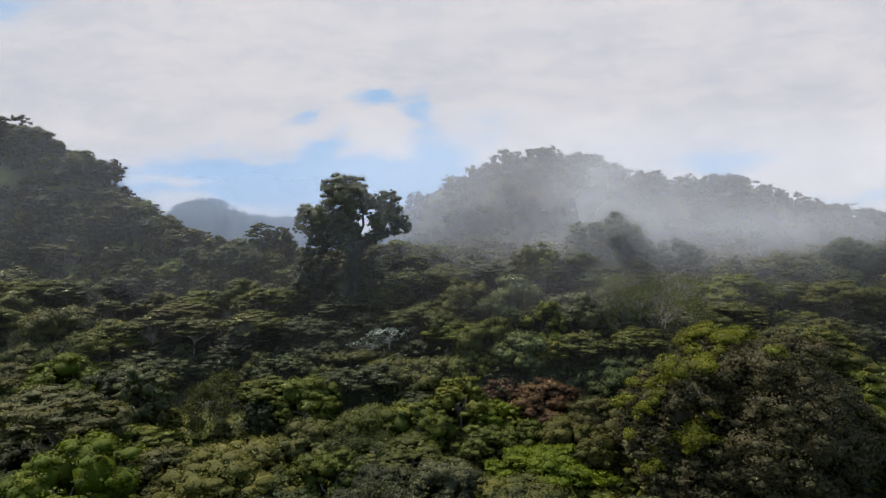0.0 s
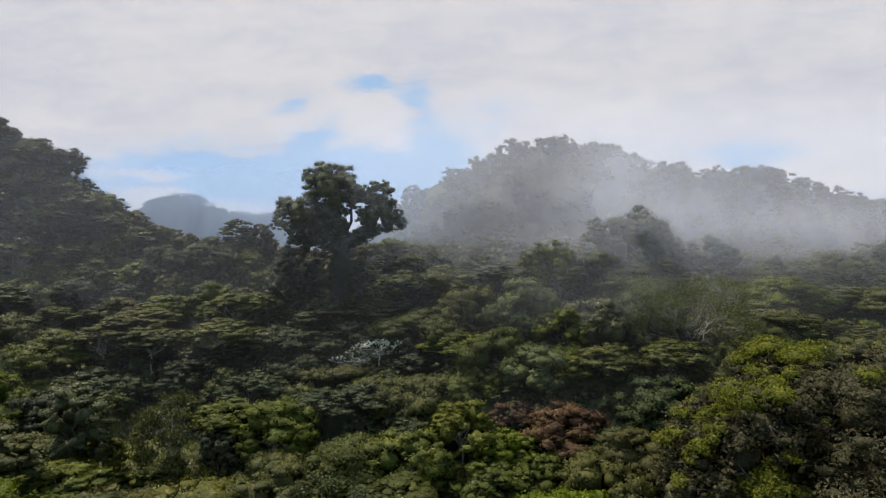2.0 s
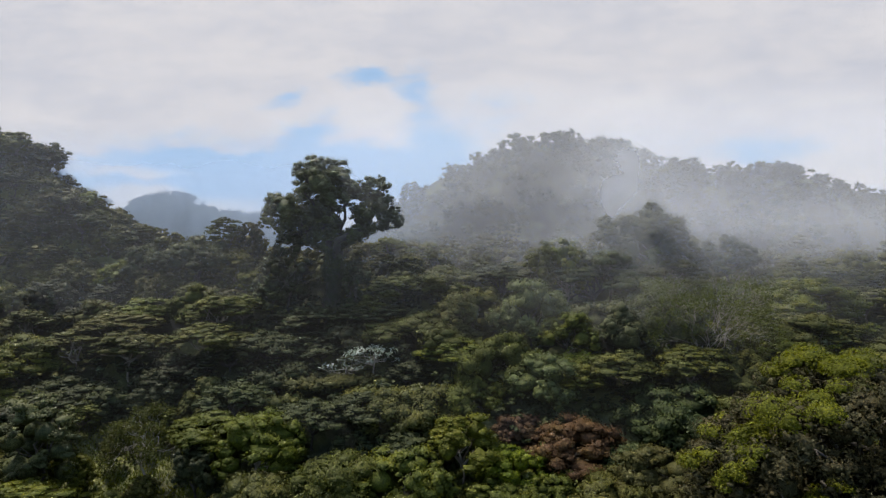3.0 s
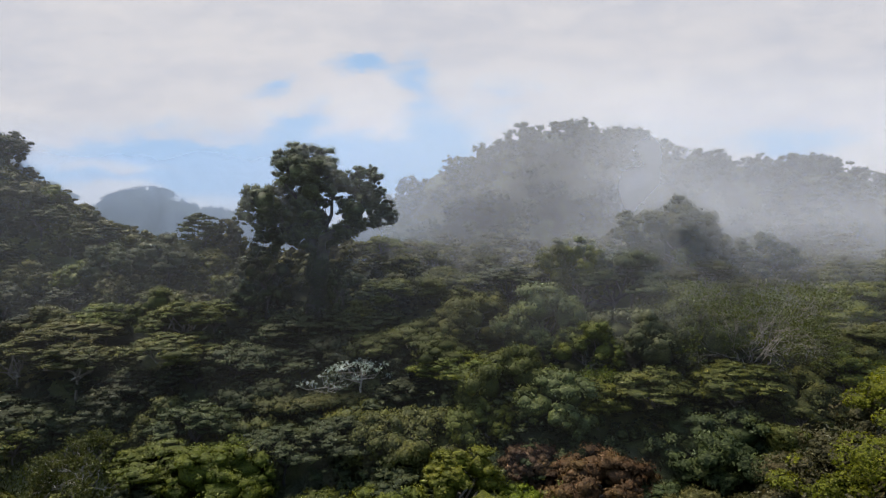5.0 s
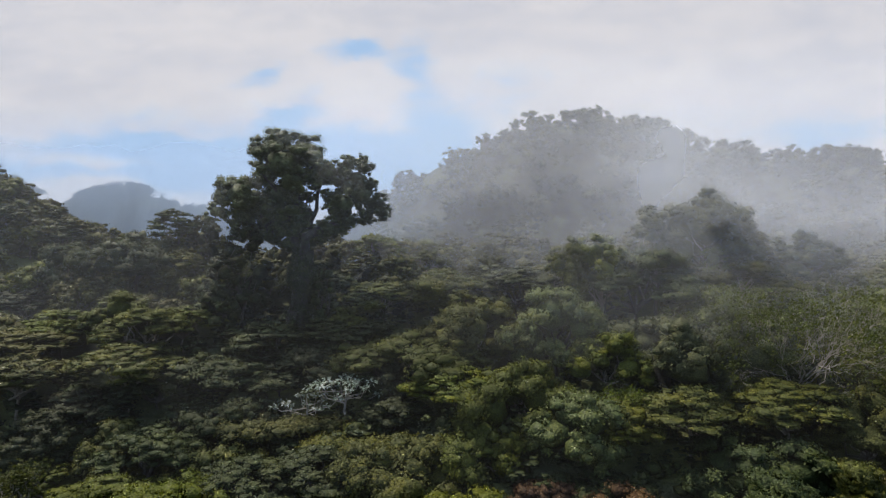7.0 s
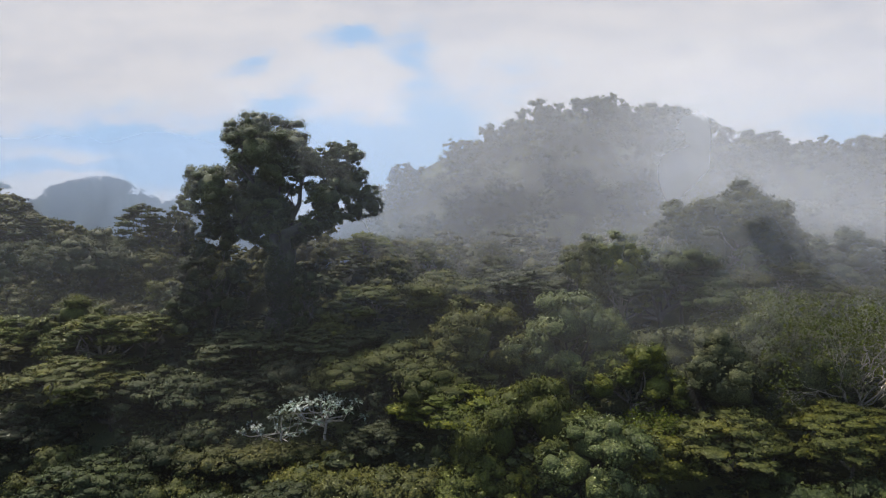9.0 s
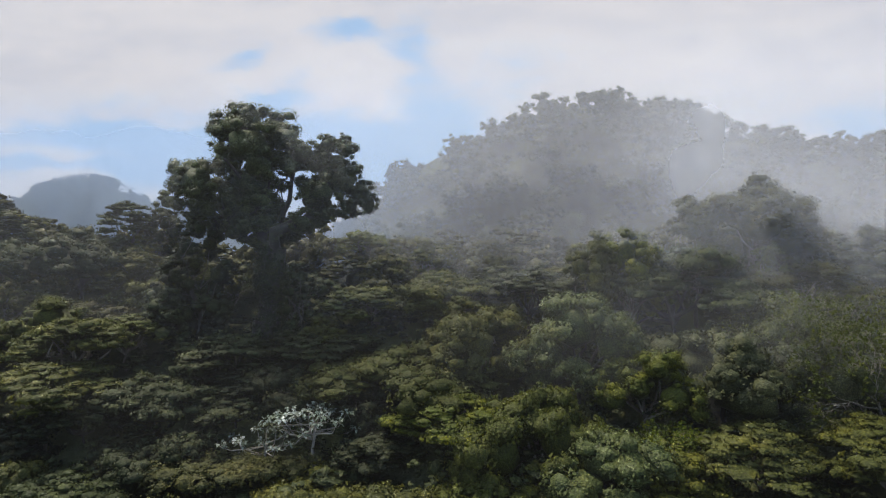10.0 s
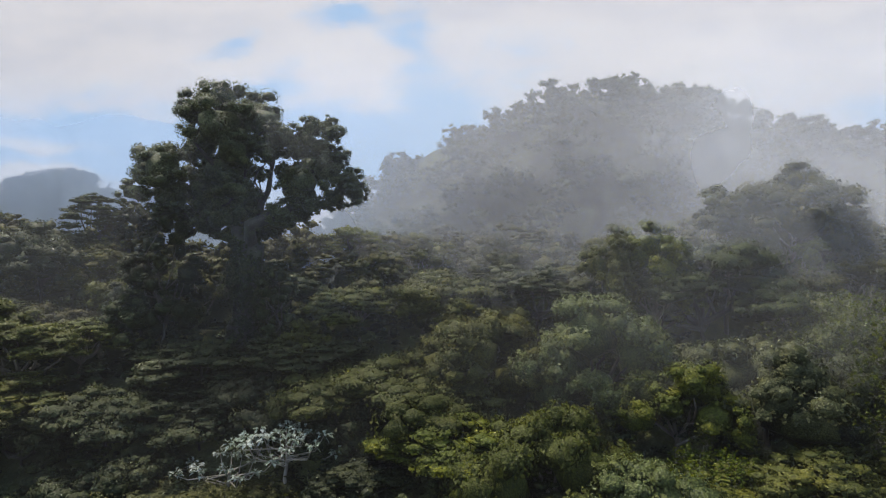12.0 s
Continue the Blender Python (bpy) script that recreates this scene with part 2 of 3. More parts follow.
def crown_form(style, R, deep, r, boughs=12, per=9):
    """Boughs of a crown and the cushions of leaves on them: centres, radii, outward ways; and the inner masses. The top is at height deep."""
    if style == "tier":
        d = ring_ways(boughs, 0.02, r)
        B = d * np.array([R, R, deep]) * r.uniform(0.6, 0.86, (boughs, 1)) * np.array([1, 1, 0.95])
        b = R * r.uniform(0.26, 0.44, boughs)
        W = np.stack([b, b, b * 0.3], 1)
        u, g = np.sqrt((np.arange(per) + 0.5) / per), np.arange(per) * 2.39996
        C = np.concatenate([B[i] + np.stack([np.cos(g + i) * u * b[i], np.sin(g + i) * u * b[i], b[i] * (0.3 - 0.36 * u ** 2)], 1) + r.normal(size=(per, 3)) * b[i] * np.array([0.1, 0.1, 0.07])
                            for i in range(boughs)])
        q = np.repeat(b, per) * r.uniform(0.26, 0.52, boughs * per)
        S = np.stack([q, q * r.uniform(0.8, 1.2, len(q)), q * r.uniform(0.32, 0.55, len(q))], 1)
        W = W * np.array([0.8, 0.8, 0.75])
    else:
        d = ring_ways(boughs, -0.75 if style == "tall" else -0.2, r)
        f = r.uniform(0.5, 0.74, (boughs, 1))
        B = d * np.array([R, R, deep]) * f
        b = R * r.uniform(0.3, 0.52, boughs)
        tallness = min(1.0, 0.85 * deep / R)
        W = np.stack([b, b, b * tallness], 1)
        e = unit(r.normal(size=(boughs * per, 3)) * 0.75 + np.repeat(d, per, 0) * 0.8 + np.array([0, 0, 0.3]))
        C = np.repeat(B, per, 0) + e * np.repeat(W, per, 0) * r.uniform(0.78, 1.02, (boughs * per, 1))
        q = np.repeat(b, per) * r.uniform(0.22, 0.5, boughs * per)
        S = np.stack([q, q * r.uniform(0.8, 1.2, len(q)), q * r.uniform(0.55, 0.85, len(q))], 1)
        W = W * 0.68
    top = (C[:, 2] + S[:, 2]).max()
    k = deep / top
    C[:, 2] *= k
    B[:, 2] *= k
    return C, S, unit(C / np.array([R, R, deep]) + np.array([0, 0, 0.15])), (B, W)


def tube(points, radii, sides=7):
    """A tapered limb along points."""
    P = np.array(points, float)
    v, f = [], []
    for i, p in enumerate(P):
        d = unit(P[min(i + 1, len(P) - 1)] - P[max(i - 1, 0)])
        a = unit(np.cross(d, (0.3, 1, 0.1)))
        b = np.cross(d, a)
        ang = np.arange(sides) * 2 * np.pi / sides
        v.append(p + radii[i] * (np.cos(ang)[:, None] * a + np.sin(ang)[:, None] * b))
    for i in range(len(P) - 1):
        for j in range(sides):
            k = (j + 1) % sides
            f.append((i * sides + j, i * sides + k, (i + 1) * sides + k, (i + 1) * sides + j))
    return np.concatenate(v), np.array(f)


def limb_path(a, b, r, bend=0.12, n=5):
    a, b = np.array(a, float), np.array(b, float)
    s = np.linspace(0, 1, n)[:, None]
    p = a + (b - a) * s
    p[1:-1] += r.normal(size=(n - 2, 3)) * np.linalg.norm(b - a) * bend * 0.5
    p[:, 2] += np.sin(s[:, 0] * np.pi) * -0.05 * np.linalg.norm(b - a)
    return p


def wood_mesh(name, limbs, mat, sides=6):
    vs, fs, k = [], [], 0
    for pts, rad in limbs:
        v, f = tube(pts, rad, sides)
        vs.append(v), fs.append(f + k)
        k += len(v)
    return mesh_from(name, np.concatenate(vs), np.concatenate(fs), [mat], soft=True)


def branching(start, way, length, width, depth, r, spread=0.6, kids=3):
    """Limbs that fork again and again; returns the limbs and the twigs' ends."""
    end = start + way * length
    limbs = [(limb_path(start, end, r, 0.16, 4), np.linspace(width, width * 0.6, 4))]
    if depth == 0:
        return limbs, [end]
    tips = []
    for _ in range(kids):
        w = unit(way + r.normal(size=3) * spread + np.array([0, 0, 0.12]))
        a, b = branching(start + (end - start) * r.uniform(0.65, 1.0), w, length * r.uniform(0.55, 0.85), width * 0.55, depth - 1, r, spread, kids)
        limbs += a
        tips += b
    return limbs, tips


KINDS = {
    # name: style, leaves, label, category words
    "olive_dome": ("dome", "olive", "leafy olive-green broadleaf tree in the forest canopy"),
    "deep_dome": ("dome", "deep", "dense dark-green broadleaf tree in the forest canopy"),
    "olive_tier": ("tier", "olive", "spreading olive-green tree with flat layered foliage"),
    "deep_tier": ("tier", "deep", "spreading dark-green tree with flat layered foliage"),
    "bright_dome": ("dome", "bright", "fresh bright-green broadleaf tree with sunlit top"),
    "bright_tier": ("tier", "bright", "bright-green spreading tree with feathery layered foliage"),
    "gold_dome": ("dome", "gold", "yellowish-green rounded tree in the forest canopy"),
    "grey_round": ("dome", "grey", "grey-green tree with dense glossy foliage"),
    "gold_tier": ("tier", "gold", "spreading yellowish-olive tree with feathery layered foliage"),
    "bright_open": ("open", "bright", "slender bright-green tree with airy feathery foliage"),
    "grey_dome": ("open", "grey", "grey-green tree with loose foliage and thin branches"),
    "grey_tall": ("tall", "grey", "tall grey-green tree hung with climbing plants"),
    "vine_tall": ("tall", "deep", "dark slender tree cloaked in hanging vines"),
    "red_dome": ("dome", "red", "rounded tree with dry red-brown foliage"),
}
made = {}


def tree(kind, x, y, top, rad, seed=0, turn=None, density=1.0, leaf=None, high=None, wood=None):
    """One tree whose crown's top is at height top; meshes are shared by trees of one kind, variant and size class."""
    style, tint, label = KINDS[kind]
    base = float(ground(x, y)) - 0.3
    high = top - base
    cls = (kind, seed % 3, round(math.log(rad, 1.35)), round(math.log(max(high, 2), 1.35)), round(density, 1), leaf)
    if cls not in made:
        r = np.random.default_rng(1000 * (seed % 3) + 37 * len(kind) + 11 * cls[2] + cls[3])
        R0, H0 = 1.35 ** cls[2], 1.35 ** cls[3]
        size = leaf or np.clip(R0 * 0.056, 0.29, 0.44)
        wood_mat = wood or (PALE_BARK if style == "open" else DARK_BARK if tint in ("deep", "grey") else BARK)
        if style == "open":
            limbs, tips = branching(np.zeros(3), np.array([0, 0, 1.0]), H0 * 0.4, 0.02 * R0 + 0.08, 0, r)
            fork = np.array(limbs[0][0][-1])
            for k in range(6):
                g = k * 1.05 + r.uniform(-0.3, 0.3)
                w = unit(np.array([math.cos(g) * R0 * 0.8, math.sin(g) * R0 * 0.8, H0 * r.uniform(0.25, 0.6)]))
                p, q = branching(fork - np.array([0, 0, r.uniform(0, H0 * 0.12)]), w, R0 * 0.42, 0.012 * R0 + 0.05, 3, r, 0.55, 3)
                limbs += p
                tips += q
            T = np.array(tips)
            T[:, 2] = np.minimum(T[:, 2], H0)
            n = int(26 * density) * len(T)
            P = np.repeat(T, int(26 * density), 0) + r.normal(size=(n, 3)) * R0 * np.array([0.07, 0.07, 0.045])
            v, q = leaves(P, unit(r.normal(size=(n, 3)) + np.array([0, 0, 1.0])), size, r)
            crown = mesh_from(kind + "_crown", v, q, [LEAF[tint]])
            trunk = wood_mesh(kind + "_trunk", limbs, wood_mat, 4)
        else:
            deep = {"dome": max(min(0.78 * H0, 0.95 * R0), 0.48 * H0), "tier": max(min(0.6 * H0, 0.62 * R0), 0.36 * H0), "tall": 0.5 * H0}[style]
            mid = H0 - deep * 0.98
            boughs, per = {"dome": (13, 9), "tier": (15, 9), "tall": (16, 7)}[style]
            C, S, out_way, inner = crown_form(style, R0, deep, r, boughs, per)
            up = np.array([0, 0, mid])
            count = int(np.clip(R0 * (R0 + deep) * 56 * density, 800, 5800))
            crown = cushion_mesh(kind + "_crown", C + up, S, out_way, count, size, r, [LEAF[tint]], inner=(inner[0] + up, inner[1]), mass=ICO_SMALL)
            stem = np.array([r.normal() * 0.04 * R0, r.normal() * 0.04 * R0, max(mid - 0.3 * deep, 0.3 * H0)])
            limbs = [(limb_path((0, 0, 0), stem, r, 0.08), np.linspace(0.06, 0.04, 5) * (0.5 * R0 + 0.3 * H0) * 0.6)]
            for c in inner[0][:9] + up:
                w = 0.018 * R0 + 0.05
                limbs.append((limb_path(stem * r.uniform(0.75, 1.0), c, r, 0.25, 4), np.linspace(w * 1.3, w * 0.3, 4)))
            trunk = wood_mesh(kind + "_trunk", limbs, wood_mat, 5)
        made[cls] = (crown, trunk, R0, H0)
    crown, trunk, R0, H0 = made[cls]
    root = new(kind.split("_")[-1] == "tall" and "vine_hung_tree" or "forest_tree")
    root.matrix_world = Matrix.Translation((x, y, base)) @ Matrix.Rotation(turn if turn is not None else rng.uniform(0, 6.28), 4, "Z") @ Matrix.Diagonal((rad / R0, rad / R0, high / H0, 1))
    part("trunk", trunk, root)
    part("crown", crown, root)
    return tagged(root, label, "tree", "forest canopy trees")


# ---- large structure: ground and sky ----
def build_ground():
    xs = np.concatenate([[-2500, -1200, -600, -360], np.arange(-260, 262, 3.0), [360, 600, 1200, 2500]])
    ys = np.concatenate([[-2000, -800, -300, -120], np.arange(-60, 242, 3.0), [300, 500, 1000, 2500]])
    X, Y = np.meshgrid(xs, ys)
    Z = ground(np.clip(X, -260, 260), np.clip(Y, -60, 240))
    v = np.stack([X, Y, Z], -1).reshape(-1, 3)
    nx = len(xs)
    i = (np.arange(len(ys) - 1)[:, None] * nx + np.arange(nx - 1)[None]).ravel()
    f = np.stack([i, i + 1, i + nx + 1, i + nx], 1)
    tagged(new("ground", mesh_from("ground", v, f, [ground_material()], soft=True)), "grassy green forest floor rising into wooded hills", "ground", kind="structure")


def build_sky():
    n = Nodes("cloudy_sky")
    co = n.node("ShaderNodeTexCoord").outputs["Object"]
    sep = n.node("ShaderNodeSeparateXYZ", {0: co})
    x, z = sep.outputs[0], sep.outputs[2]
    flat = n.node("ShaderNodeMapping", {"Vector": co, "Scale": (0.6, 1, 1.25), "Rotation": (0, radians(12), 0)}).outputs[0]
    w1 = n.m("MULTIPLY_ADD", n.noise(flat, 0.09, 7.0, 0.62), 17.0, -8.5)
    w2 = n.m("MULTIPLY_ADD", n.noise(n.node("ShaderNodeMapping", {"Vector": flat, "Location": (50, 9, 31)}).outputs[0], 0.12, 7.0, 0.62), 11.0, -5.5)
    xx, zz = n.m("ADD", x, w1), n.m("ADD", z, w2)
    blue = None
    # blue gaps (above nought) and bands of cloud across them (below): place, reach, slant, strength
    for b in ((-23, 91.5, 9, 3, 0.0, 1.0), (-7, 87, 6, 9, 0.2, 0.75), (-47, 86, 8, 3, 0.35, 0.8), (-40, 76, 10, 5, 0.5, 0.8), (-62, 63, 34, 9, -0.03, 1.6),
              (-16, 64, 24, 11, 0.2, 1.4), (98, 70, 32, 7, 0.0, 0.75), (-146, 121, 22, 9, 0.3, 0.7), (140, 57, 30, 6, 0.2, 0.7), (12, 76, 18, 9, 0.5, 0.35), (-112, 60, 26, 6, 0.1, 0.8),
              (-86, 63, 22, 2.0, -0.05, -0.9), (-95, 56, 16, 2.0, 0.0, -0.8), (-58, 69, 18, 2.2, -0.1, -0.5), (-22, 80, 18, 4, -0.62, -0.7), (128, 69, 20, 9, -0.4, -0.7)):
        e = n.m("MULTIPLY", n.blob(xx, zz, *b[:5]), b[5])
        blue = e if blue is None else n.m("ADD", blue, e)
    fine = n.noise(flat, 0.10, 9.0, 0.66, 0.9)
    streak = n.noise(n.node("ShaderNodeMapping", {"Vector": co, "Scale": (0.35, 1, 1.5), "Rotation": (0, radians(28), 0)}).outputs[0], 0.11, 8.0, 0.62, 0.6)
    mask = n.ramp(n.m("ADD", blue, n.m("MULTIPLY_ADD", n.m("ADD", fine, streak), 1.0, -1.06)), 0.08, 0.95)
    soft = n.noise(flat, 0.03, 5.0, 0.55)
    cloud = n.mix(n.ramp(n.m("MULTIPLY_ADD", n.m("ADD", fine, streak), 0.34, n.m("MULTIPLY", soft, 0.6)), 0.42, 0.82), (0.60, 0.62, 0.70), (0.78, 0.76, 0.78))
    col = n.mix(n.m("MULTIPLY", mask, 0.95), cloud, (0.36, 0.56, 0.84))
    em = n.node("ShaderNodeEmission", {"Color": col, "Strength": 0.315})
    mat = n.done(em.outputs[0])
    # a gently bowed sheet of sky behind the hills
    u, w = np.linspace(-1, 1, 41), np.linspace(0, 1, 9)
    U, W = np.meshgrid(u, w)
    v = np.stack([U * 330, 202 - 90 * np.abs(U) ** 3, -5 + W * 132], -1).reshape(-1, 3)
    i = (np.arange(8)[:, None] * 41 + np.arange(40)[None]).ravel()
    f = np.stack([i, i + 1, i + 42, i + 41], 1)
    tagged(new("backdrop", mesh_from("backdrop", v, f, [mat], soft=True)), "pale cloudy sky with soft blue gaps behind the hills", "sky", kind="structure")


build_ground()
build_sky()

# ---- far woods on the hills ----
def woods(name, label, area, count, rad, high, tint, leaf, sprays=90, boughs=5, per=5, flats=0.35, sink=0.5):
    """Many small crowns over a stretch of land, joined, as nobody could count them."""
    r = np.random.default_rng(sum(map(ord, name)))
    x0, x1, y0, y1, keep = area
    X, Y = r.uniform(x0, x1, count * 4), r.uniform(y0, y1, count * 4)
    ok = keep(X, Y)
    X, Y = X[ok][:count], Y[ok][:count]
    Z = ground(X, Y)
    CC, SS, OO, BB, WW = [], [], [], [], []
    for x, y, z in zip(X, Y, Z):
        a = rad * r.uniform(0.55, 1.4)
        h = min(high * r.uniform(0.6, 1.25), 2.2 * a)
        deep = max(min(h * 0.8, a * r.uniform(0.75, 1.1)), 0.55 * h)
        c, q, o, (bc, bw) = crown_form("tier" if r.random() < flats else "dome", a, deep, r, boughs, per)
        at = np.array([x, y, z + h - deep - sink])
        CC.append(c + at), SS.append(q * 1.25), OO.append(o), BB.append(bc * 0.9 + at), WW.append(bw)
    me = cushion_mesh(name, np.concatenate(CC), np.concatenate(SS), np.concatenate(OO), sprays * len(X), leaf, r, [LEAF[tint]],
                      inner=(np.concatenate(BB)[::2], np.concatenate(WW)[::2]), mass=ICO_SMALL)
    return tagged(new(name, me), label, "woods", kind="stuff")


woods("hill_woods", "dark green woods on a steep hillside", (-150, -58, 148, 170, lambda x, y: ground(x, y) > 36), 200, 3.0, 4.2, "far", 0.62, 100, flats=0.0, sink=0.9)
woods("ridge_woods", "hazy green woods on the misty ridge", (-25, 165, 164, 183, lambda x, y: y > 163), 640, 3.0, 4.0, "far", 0.65, 90, flats=0.0, sink=1.2)
woods("distant_woods", "blue-hazed woods on a distant hill", (-170, -14, 180, 192, lambda x, y: y > 179), 220, 2.3, 2.4, "far", 0.6, 50, 4, 4, flats=0.0, sink=0.9)
woods("valley_woods", "low green tree tops at the foot of the hills", (-130, 140, 149, 166, lambda x, y: y > 149), 210, 3.8, 8.0, "olive", 0.5, 180, 7, 6)
woods("valley_scrub", "yellowish-green tree tops at the foot of the hills", (-130, 140, 145, 164, lambda x, y: y > 145), 120, 4.0, 8.6, "gold", 0.5, 180, 7, 6)

# ---- trees that stand out, near to far ----
SPECIAL = [
    # kind, x, y, top, radius, density
    ("bright_dome", -70, 110, 20.6, 6.8, 1), ("olive_tier", -57, 88, 19.5, 9, 1), ("grey_tall", -53, 105, 20.2, 4.8, 1), ("deep_dome", -32, 104, 13.7, 3.2, 1),
    ("bright_dome", -24.6, 107, 16.8, 6.6, 1), ("bright_dome", -12.3, 102, 13.4, 8.2, 1), ("bright_dome", -48, 77, 15.4, 9.5, 1), ("gold_dome", -31, 87, 12, 11.5, 1),
    ("bright_dome", -16, 84, 11.5, 5, 1), ("grey_round", 0, 81, 11.3, 5.5, 1), ("olive_dome", -19, 128, 18.8, 8.5, 1), ("gold_dome", -10, 121, 18.2, 6.2, 1),
    ("bright_dome", 9.5, 103, 13.8, 5, 1), ("gold_dome", 3, 104, 17.6, 5, 1), ("bright_dome", 7, 96, 11.4, 5.2, 1), ("bright_tier", 15, 86, 10.8, 8.5, 1),
    ("red_dome", 17.8, 107, 16.2, 6.6, 1), ("deep_dome", 18, 113.5, 16, 5, 1), ("red_dome", 11, 112, 15.6, 4, 1), ("bright_dome", 64, 89, 19.5, 6.5, 1), ("olive_tier", 69, 112, 25.6, 10.5, 1),
    ("olive_tier", 68, 137, 34.6, 10, 1), ("olive_tier", 92, 137, 33.2, 9.5, 1), ("olive_tier", 60, 124, 29, 8, 1),
    ("bright_tier", -3.5, 132, 28.2, 9.5, 1), ("bright_dome", 10, 122, 26, 7.2, 1), ("grey_round", 15.5, 118, 23.6, 6, 1), ("gold_dome", 21, 118.5, 22.6, 5.2, 1),
    ("olive_tier", 28.5, 119, 23.6, 6.5, 1), ("grey_round", 30.5, 130, 31, 9.5, 1), ("grey_round", 16, 133, 34, 7.5, 1), ("deep_tier", 30, 142, 39.6, 10.5, 1),
    ("olive_tier", 45, 142, 38.4, 7.5, 1), ("grey_round", 39.5, 132, 34, 8, 1), ("olive_dome", 5.5, 136, 32.6, 7.5, 1), ("olive_tier", 1, 146, 36.5, 8, 1),
    ("deep_dome", -52, 152, 42.8, 7, 1), ("deep_dome", -62, 150, 41, 5.5, 1), ("olive_dome", 41.5, 147.5, 49.6, 8.2, 1.5), ("olive_dome", 34, 146, 46.6, 4.4, 1.3), ("olive_dome", 48.5, 148, 44.5, 5, 1),
    ("olive_dome", 18.8, 139.5, 41.4, 4, 1), ("olive_dome", 24, 140.5, 42, 4.4, 1), ("deep_dome", 59, 150, 43, 6.5, 1), ("deep_dome", 104, 150, 43.2, 7.5, 1),
    ("bright_dome", 41.5, 142, 40.4, 3.2, 1), ("deep_tier", -48, 156, 47, 4.2, 1), ("deep_dome", -43, 157, 46, 3.2, 1), ("bright_dome", -46.5, 138, 33, 5.8, 1),
    ("olive_tier", -41, 134, 31.4, 6, 1), ("olive_tier", -12, 158, 42.6, 5.5, 1), ("olive_dome", -2, 156, 41.4, 5, 1), ("olive_dome", 8, 156, 41, 5.5, 1),
    ("olive_tier", -40, 128, 27, 6.5, 1), ("gold_tier", -58, 132, 28.4, 7, 1), ("olive_tier", -70, 124, 25, 7.5, 1), ("deep_tier", -30, 131, 25, 7.5, 1), ("deep_tier", -24, 137, 29, 7, 1),
    # the dark-leaved kinds in these rows also stand in for shade there
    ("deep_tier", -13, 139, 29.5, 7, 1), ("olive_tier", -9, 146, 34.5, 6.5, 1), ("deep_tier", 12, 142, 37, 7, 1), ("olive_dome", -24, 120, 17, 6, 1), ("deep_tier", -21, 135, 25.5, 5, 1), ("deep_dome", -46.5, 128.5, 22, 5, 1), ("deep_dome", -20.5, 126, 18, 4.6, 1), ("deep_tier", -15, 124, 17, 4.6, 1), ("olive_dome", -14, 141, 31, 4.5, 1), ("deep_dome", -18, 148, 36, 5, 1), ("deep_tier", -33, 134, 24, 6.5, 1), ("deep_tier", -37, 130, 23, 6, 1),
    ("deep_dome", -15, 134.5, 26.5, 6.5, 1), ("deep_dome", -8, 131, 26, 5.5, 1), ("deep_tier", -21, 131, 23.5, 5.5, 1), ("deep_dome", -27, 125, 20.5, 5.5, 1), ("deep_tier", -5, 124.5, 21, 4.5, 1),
    ("bright_dome", 14, 98.5, 11.5, 4, 1), ("gold_dome", 21, 101, 12, 4, 1), ("deep_dome", -46, 121.5, 19, 5, 1), ("olive_dome", -37, 121, 19, 4.5, 1), ("deep_dome", -53, 119.5, 18, 4.5, 1),
    ("olive_tier", -38, 139.5, 31, 5.5, 1), ("deep_tier", -45, 125, 21.5, 6, 1), ("deep_dome", 25, 106, 13, 4.5, 1), ("olive_tier", 39, 118.5, 24.5, 6, 1), ("olive_dome", 47, 117, 24, 6, 1), ("olive_tier", 55, 119, 26, 6, 1),
]
spots = []
for k, (kind, x, y, top, rad, dens) in enumerate(SPECIAL):
    tree(kind, x, y, top, rad, k, density=dens)
    spots.append((x, y, rad * 0.62))
spots += [(44, 87, 17), (44, 126, 8), (21.5, 121, 3), (-24, 144, 5), (-12.5, 125.5, 4), (-41, 107, 5), (-50, 113, 6), (-40, 116, 5), (-40, 101, 6), (-50, 103, 4)]


